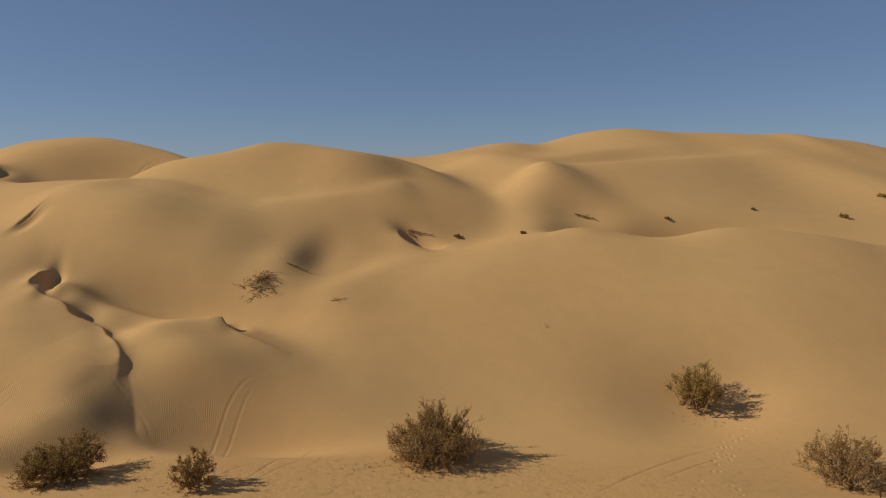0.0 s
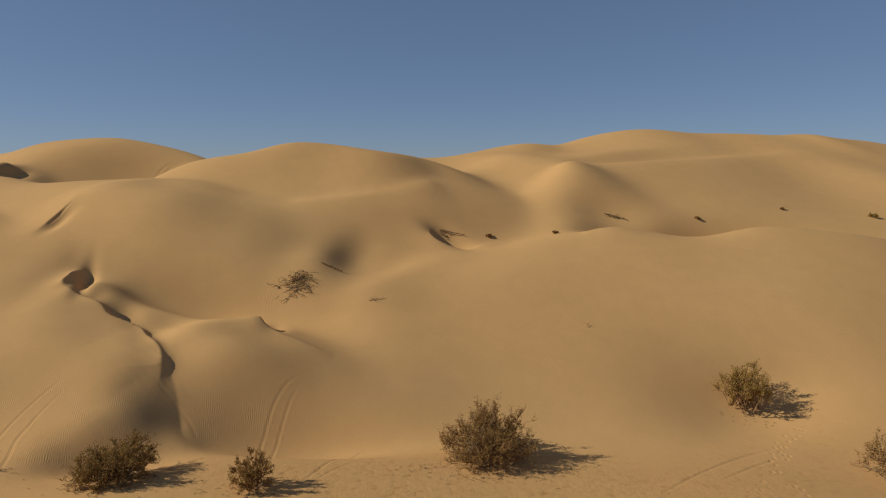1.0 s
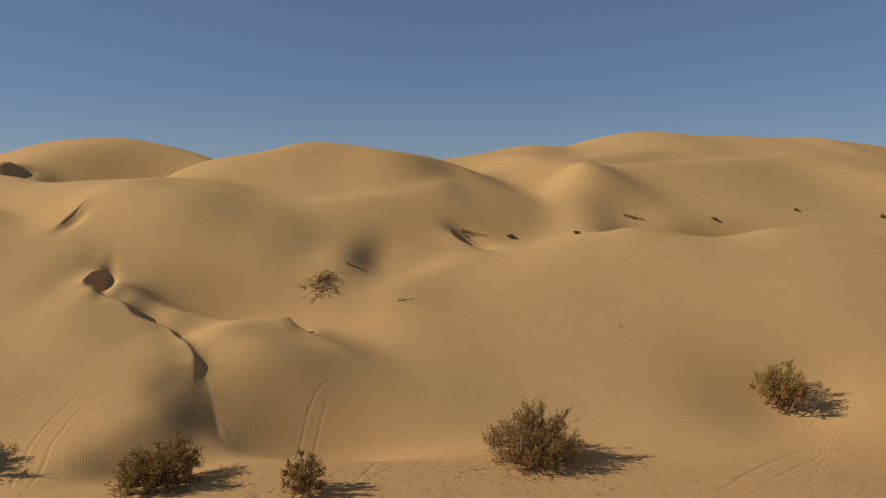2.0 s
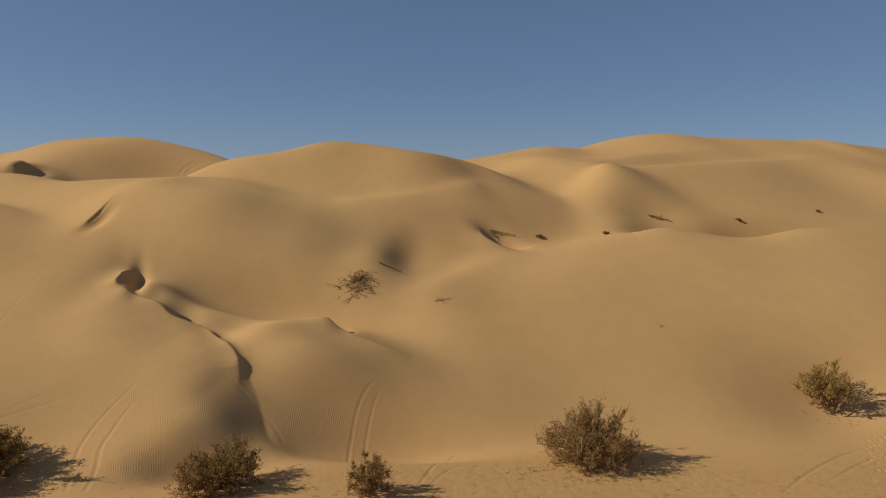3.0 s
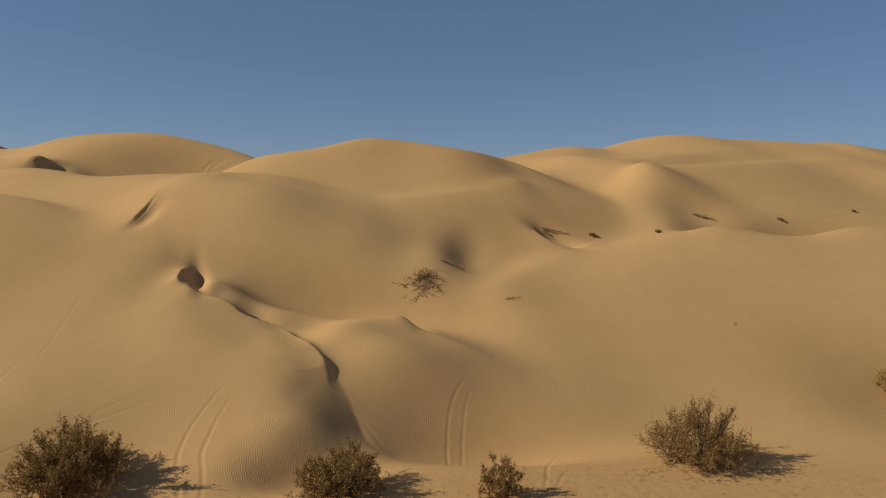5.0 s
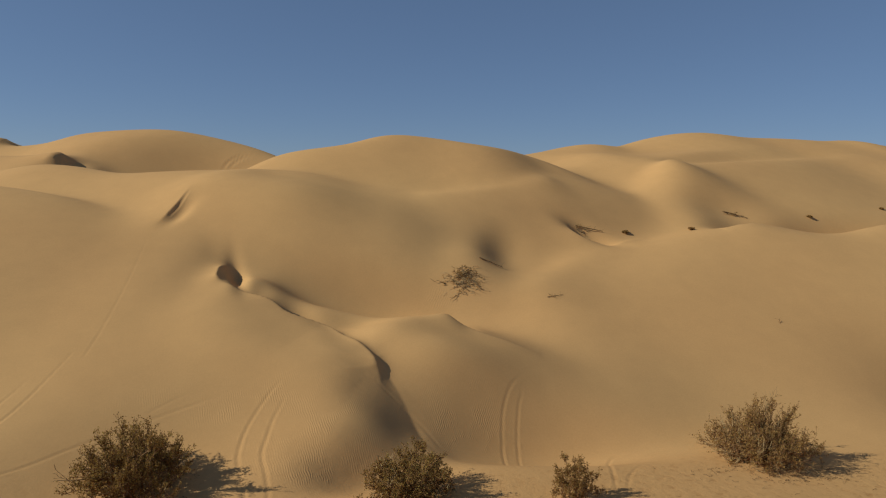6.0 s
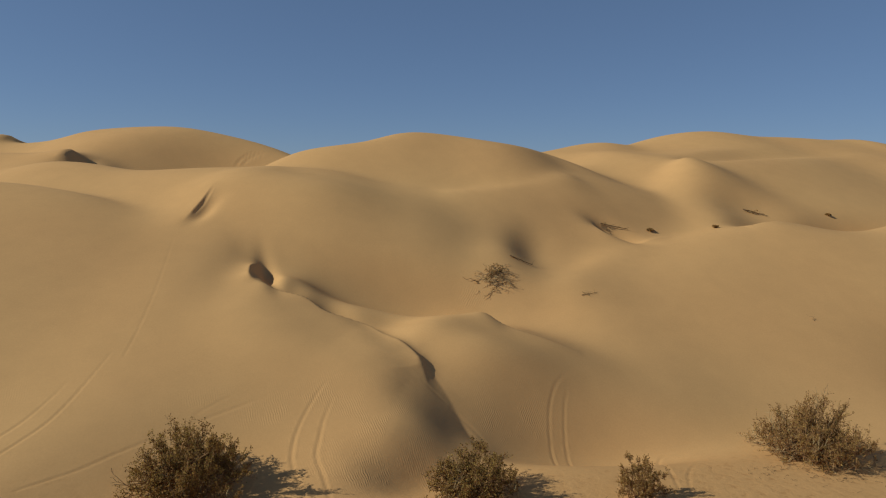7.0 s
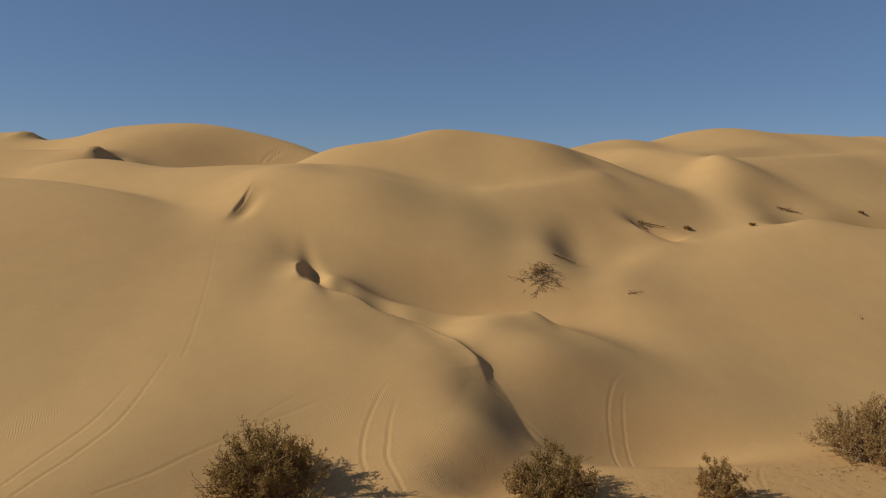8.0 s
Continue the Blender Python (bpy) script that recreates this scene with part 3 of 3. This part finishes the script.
def shrub(name, x, y, width, height, seed, leaves, label, stems=46, leafy=7, dead=0.2, leaf_size=0.075, spread=1.0, tall=(), sink=0.05, flat=0.6, grey_low=0.5, upright=0.7, shoots=3, shoot_size=0.32,
          category="shrub", group="desert shrubs"):
    """A desert shrub: stems that spread from one root, twigs on them, small leaves towards the outside, some dead wood."""
    rng = np.random.default_rng(seed)
    root = new(name)
    root.location = (x, y, z_at(x, y) - sink)
    crown = ([], [])
    r = width / 2
    lumps = rng.uniform(0.80, 1.10, 9)
    tips = []
    for i in range(stems):
        az = 2 * math.pi * (i * 0.38197 + rng.uniform(-0.03, 0.03))
        lean = math.acos(1 - ((i + 0.5) / stems) ** 0.8 * spread)
        k = lumps[int(az / (2 * math.pi) * 9) % 9] * rng.uniform(0.74, 1.02)
        tips.append(np.array((r * k * math.sin(lean) * math.cos(az), r * k * math.sin(lean) * math.sin(az), height * k * max(0.025, math.cos(lean)) ** flat)))
    for out, back, up in tall:
        for _ in range(4):
            tips.append(np.array((out, back, up)) + rng.normal(size=3) * 0.12)
    scale = min(1.0, width / 2.5)
    for tip in tips:
        base = np.array((*(rng.normal(size=2) * r * 0.24), 0.0))
        line = bend(base, tip, height * 0.12, rng, 6, 0.035)
        dying = rng.random() < dead
        rise = upright * (0.2 + 0.8 * tip[2] / height)
        wood, grey = ([], []), ([], [])
        tube(line, 0.026 * scale * rng.uniform(0.7, 1.3), 0.008 * scale, grey if dying else wood, 4)
        for _ in range(7):
            t = rng.uniform(0.35, 1.0)
            i = min(int(t * 5), 4)
            start = line[i] + (line[i + 1] - line[i]) * (t * 5 - i)
            way = tip / np.linalg.norm(tip) * 0.7 + rng.normal(size=3) * 0.5 + (0, 0, rise)
            end = start + way / np.linalg.norm(way) * r * rng.uniform(0.14, 0.30)
            end[2] = max(end[2], 0.03 + rng.uniform(0, 0.12))
            low = end[2] < height * 0.42 and rng.random() < grey_low
            branch = bend(start, end, 0.02, rng, 4, 0.06)
            tube(branch, 0.010 * scale, 0.005 * scale, grey if (dying or low) else wood)
            for _ in range(4):
                j = rng.integers(1, 4)
                way2 = way / np.linalg.norm(way) * 0.5 + rng.normal(size=3) * 0.55 + (0, 0, rise * 0.8)
                tip2 = branch[j] + way2 / np.linalg.norm(way2) * r * rng.uniform(0.06, 0.15)
                tip2[2] = max(tip2[2], 0.02)
                tube(np.array([branch[j], (branch[j] + tip2) / 2 + rng.normal(size=3) * 0.012 * scale, tip2]), 0.006 * scale, 0.003 * scale, grey if (dying or low) else wood)
                if not dying and not (low and rng.random() < 0.6):
                    for _ in range(rng.poisson(leafy)):
                        at = branch[j] + (tip2 - branch[j]) * rng.uniform(0.2, 1.1) + rng.normal(size=3) * 0.022 * scale
                        if at[2] > 0.03:
                            crown[0].append(at)
                            crown[1].append(leaf_size * rng.uniform(0.6, 1.35))
        if not dying:   # upright leafy shoots at the end of the stem
            for _ in range(shoots):
                start = line[-1] + (line[-2] - line[-1]) * rng.uniform(0, 1.2)
                way = tip / np.linalg.norm(tip) * 0.35 + rng.normal(size=3) * 0.22 + (0, 0, 1.0)
                shoot = bend(start, start + way / np.linalg.norm(way) * shoot_size * rng.uniform(0.5, 1.2), 0.0, rng, 5, 0.05)
                tube(shoot, 0.007 * scale, 0.003 * scale, wood)
                for _ in range(rng.poisson(leafy * 3.2)):
                    at = shoot[0] + (shoot[-1] - shoot[0]) * rng.uniform(0.15, 1.05) + rng.normal(size=3) * 0.030
                    if at[2] > 0.03:
                        crown[0].append(at)
                        crown[1].append(leaf_size * rng.uniform(0.6, 1.25))
        if wood[0]:
            stem = part("stem", *wood, BARK, root)
            if grey[0]:
                tagged(part("dead_twig", *grey, GREY, stem, "bare grey weathered twig"), kind="stuff")
        else:
            part("dead_stem", *grey, GREY, root, "bare grey weathered stem")
    if crown[0]:
        tagged(part("crown", *leaves_at(*crown, rng), leaves, root, "small dry leaves"), kind="stuff")
    return tagged(root, label, category, group)


shrub("desert_shrub", -20.75, 20.2, 3.5, 1.90, 11, OLIVE, "dense rounded dark olive desert shrub on the sand", stems=66, leafy=8, dead=0.06, leaf_size=0.060, grey_low=0.3, shoots=5, shoot_size=0.40)
shrub("desert_shrub", -12.85, 19.6, 2.9, 1.15, 12, OLIVE, "low wide olive-green desert shrub with grey twigs at its foot", stems=60, leafy=9, dead=0.12, leaf_size=0.052, grey_low=0.6, shoot_size=0.28)
shrub("desert_shrub", -8.2, 19.05, 1.45, 1.15, 13, BROWN, "small upright brown-olive desert shrub", stems=30, leafy=6, dead=0.10, leaf_size=0.054, spread=0.97, grey_low=0.35, shoot_size=0.28)
shrub("desert_shrub", -0.4, 22.5, 4.0, 1.35, 14, BROWN, "wide half-bare grey-brown desert shrub with olive tips", stems=72, leafy=7, dead=0.16, leaf_size=0.060, tall=((-0.2, 0.1, 1.75), (0.25, 0.0, 1.9), (1.0, 0.0, 1.5)), grey_low=0.75, shoot_size=0.36)
shrub("desert_shrub", 11.5, 26.9, 2.6, 2.0, 15, YELLOW, "yellow-olive desert shrub on the foot of the slope", stems=36, leafy=4, dead=0.08, leaf_size=0.066, spread=0.90, grey_low=0.25, shoots=4, shoot_size=0.46)
shrub("desert_shrub", 15.0, 21.6, 3.4, 1.75, 16, BROWN, "tall open grey-brown desert shrub beside wheel tracks", stems=48, leafy=5, dead=0.18, leaf_size=0.062, grey_low=0.6, shoot_size=0.38)

# ---- dead brush, fallen branches and small tufts in the hollows ----
def brush(x, y, width, depth, height, seed, label, count=60, leafy=0.15, pale=GREY):
    """A dead shrub, broken down and half buried: twigs that lie across one another."""
    rng = np.random.default_rng(seed)
    root = new("dead_shrub")
    root.location = (x, y, z_at(x, y))
    crown = ([], [])
    for i in range(count):
        a = np.array((rng.normal() * width * 0.22, rng.normal() * depth * 0.22, 0.0))
        az = rng.normal() * 0.5 + (0 if rng.random() < 0.6 else math.pi)
        size = width * rng.uniform(0.15, 0.42)
        b = a + np.array((math.cos(az) * size, math.sin(az) * size * 0.5 + rng.normal() * depth * 0.12, 0.0))
        for p in (a, b):
            p[2] = z_at(x + p[0], y + p[1]) - root.location.z + rng.uniform(0.0, 1.0) ** 2 * height * 0.6
        b[2] += rng.uniform(0, height * 0.45)
        line = bend(a, b, height * 0.25 * rng.random(), rng, 5, 0.06)
        out = ([], [])
        tube(line, rng.uniform(0.008, 0.022), 0.005, out, 4)
        for _ in range(3):
            j = rng.integers(1, 5)
            end = line[j] + np.array((rng.normal() * 0.12, rng.normal() * 0.10, abs(rng.normal()) * 0.06))
            tube(bend(line[j], end, 0.02, rng, 3, 0.05), 0.008, 0.004, out)
            if rng.random() < leafy:
                for _ in range(8):
                    crown[0].append(end + rng.normal(size=3) * 0.05)
                    crown[1].append(0.07 * rng.uniform(0.6, 1.3))
        part("dead_branch", *out, pale if rng.random() < 0.7 else DRIED, root)
    if crown[0]:
        tagged(part("crown", *leaves_at(*crown, rng), BROWN, root, "last dry leaves"), kind="stuff")
    return tagged(root, label, "dead shrub", "dead shrubs")


def fallen(a, b, thick, seed, label, lift=0.02):
    """A dry branch that lies on the sand between two places."""
    rng = np.random.default_rng(seed)
    root = new("fallen_branch")
    root.location = (*a, z_at(*a))
    t = np.linspace(0, 1, 9)[:, None]
    line = np.concatenate([np.array(a) + (np.array(b) - np.array(a)) * t, np.zeros((9, 1))], 1)
    line[1:-1, :2] += rng.normal(size=(7, 2)) * 0.02
    for p in line:
        p[2] = z_at(p[0], p[1]) + thick * 0.6
    straight = line[0, 2] + (line[-1, 2] - line[0, 2]) * t[:, 0]
    line[:, 2] = np.maximum(line[:, 2], straight) + lift
    line -= np.array(root.location)
    out = ([], [])
    tube(line, thick, thick * 0.45, out, 6)
    part("limb", *out, DRIED, root)
    for i in (3, 5, 7):
        out = ([], [])
        end = line[i] + np.array((rng.normal() * 0.2, rng.normal() * 0.15, 0.08 + 0.1 * rng.random()))
        tube(bend(line[i], end, 0.02, rng, 4, 0.05), thick * 0.35, thick * 0.12, out, 4)
        part("side_twig", *out, DRIED, root)
    return tagged(root, label, "branch", "fallen branches")


brush(-9.75, 32.6, 1.6, 1.2, 0.12, 21, "collapsed pale brown dead shrub half buried on the slope", 90, 0.25, STRAW)
fallen((-8.7, 34.1), (-7.5, 34.0), 0.032, 22, "thin dark dry branch lying in a sand hollow", 0.05)
brush(-2.0, 38.75, 0.7, 0.35, 0.18, 23, "small dark dead shrub under the lip of the dune", 10)
fallen((-2.2, 38.9), (-0.6, 38.65), 0.034, 24, "dark dry branch sticking out of the sand", 0.08)
brush(9.6, 42.3, 1.0, 0.35, 0.14, 25, "dark dead shrub in the hollow behind the crest", 12)
fallen((9.0, 42.5), (10.5, 42.0), 0.036, 26, "long dark dry branch in the hollow behind the crest", 0.05)
fallen((-5.8, 31.4), (-5.0, 31.55), 0.016, 27, "small forked dry twig lying on the slope", 0.03)
fallen((-5.7, 31.6), (-5.4, 31.3), 0.013, 28, "short dry twig lying across another one", 0.03)
fallen((5.05, 29.95), (5.17, 30.12), 0.012, 29, "single short dry twig standing out of the slope", 0.05)


def tuft(x, y, width, height, seed, leaves, label):
    return shrub("dry_tuft", x, y, width, height, seed, leaves, label, stems=12, leafy=4, dead=0.15, leaf_size=0.06, spread=1.0, sink=0.03, shoots=0, category="tuft", group="dry tufts")


tuft(0.85, 38.85, 0.42, 0.14, 31, BROWN, "low brown tuft in the hollow")
tuft(5.0, 38.9, 0.40, 0.15, 32, BROWN, "low dark brown tuft on the crest")
tuft(15.5, 42.9, 0.42, 0.13, 33, BROWN, "low dark tuft beyond the crest")
tuft(28.9, 44.7, 0.7, 0.32, 34, YELLOW, "pale yellowish tuft in the far hollow")
tuft(22.3, 44.7, 0.26, 0.10, 35, BROWN, "tiny brown tuft on the far slope")
tuft(33.6, 47.7, 0.7, 0.32, 36, YELLOW, "pale yellowish tuft on the far slope")


# ---- twigs and leaf litter under the shrubs ----
def litter(x, y, width, depth, count, seed):
    rng = np.random.default_rng(seed)
    out = ([], [])
    px, py = x + rng.normal(size=count) * width / 2, y + rng.normal(size=count) * depth / 2
    pz = ground_z(px, py)
    for a, b, z in zip(px, py, pz):
        az, size = rng.uniform(0, 6.28), rng.uniform(0.05, 0.22)
        p = np.array((a, b, z + 0.012))
        q = p + np.array((math.cos(az) * size, math.sin(az) * size * 0.6, 0.01))
        tube(np.array([p, (p + q) / 2 + (0, 0, 0.02), q]), 0.007, 0.004, out)
    ob = new("twig_litter", mesh_of("twig_litter", *out, DRIED))
    return tagged(ob, "scattered dark twigs and leaf litter on the sand", "litter", kind="stuff")


litter(-0.6, 20.9, 3.4, 0.9, 150, 41)
litter(-20.6, 19.2, 3.6, 0.7, 90, 42)
litter(-8.2, 18.7, 1.6, 0.5, 40, 43)
litter(-12.9, 18.9, 2.6, 0.6, 60, 44)
litter(12.3, 26.2, 2.2, 0.6, 40, 45)
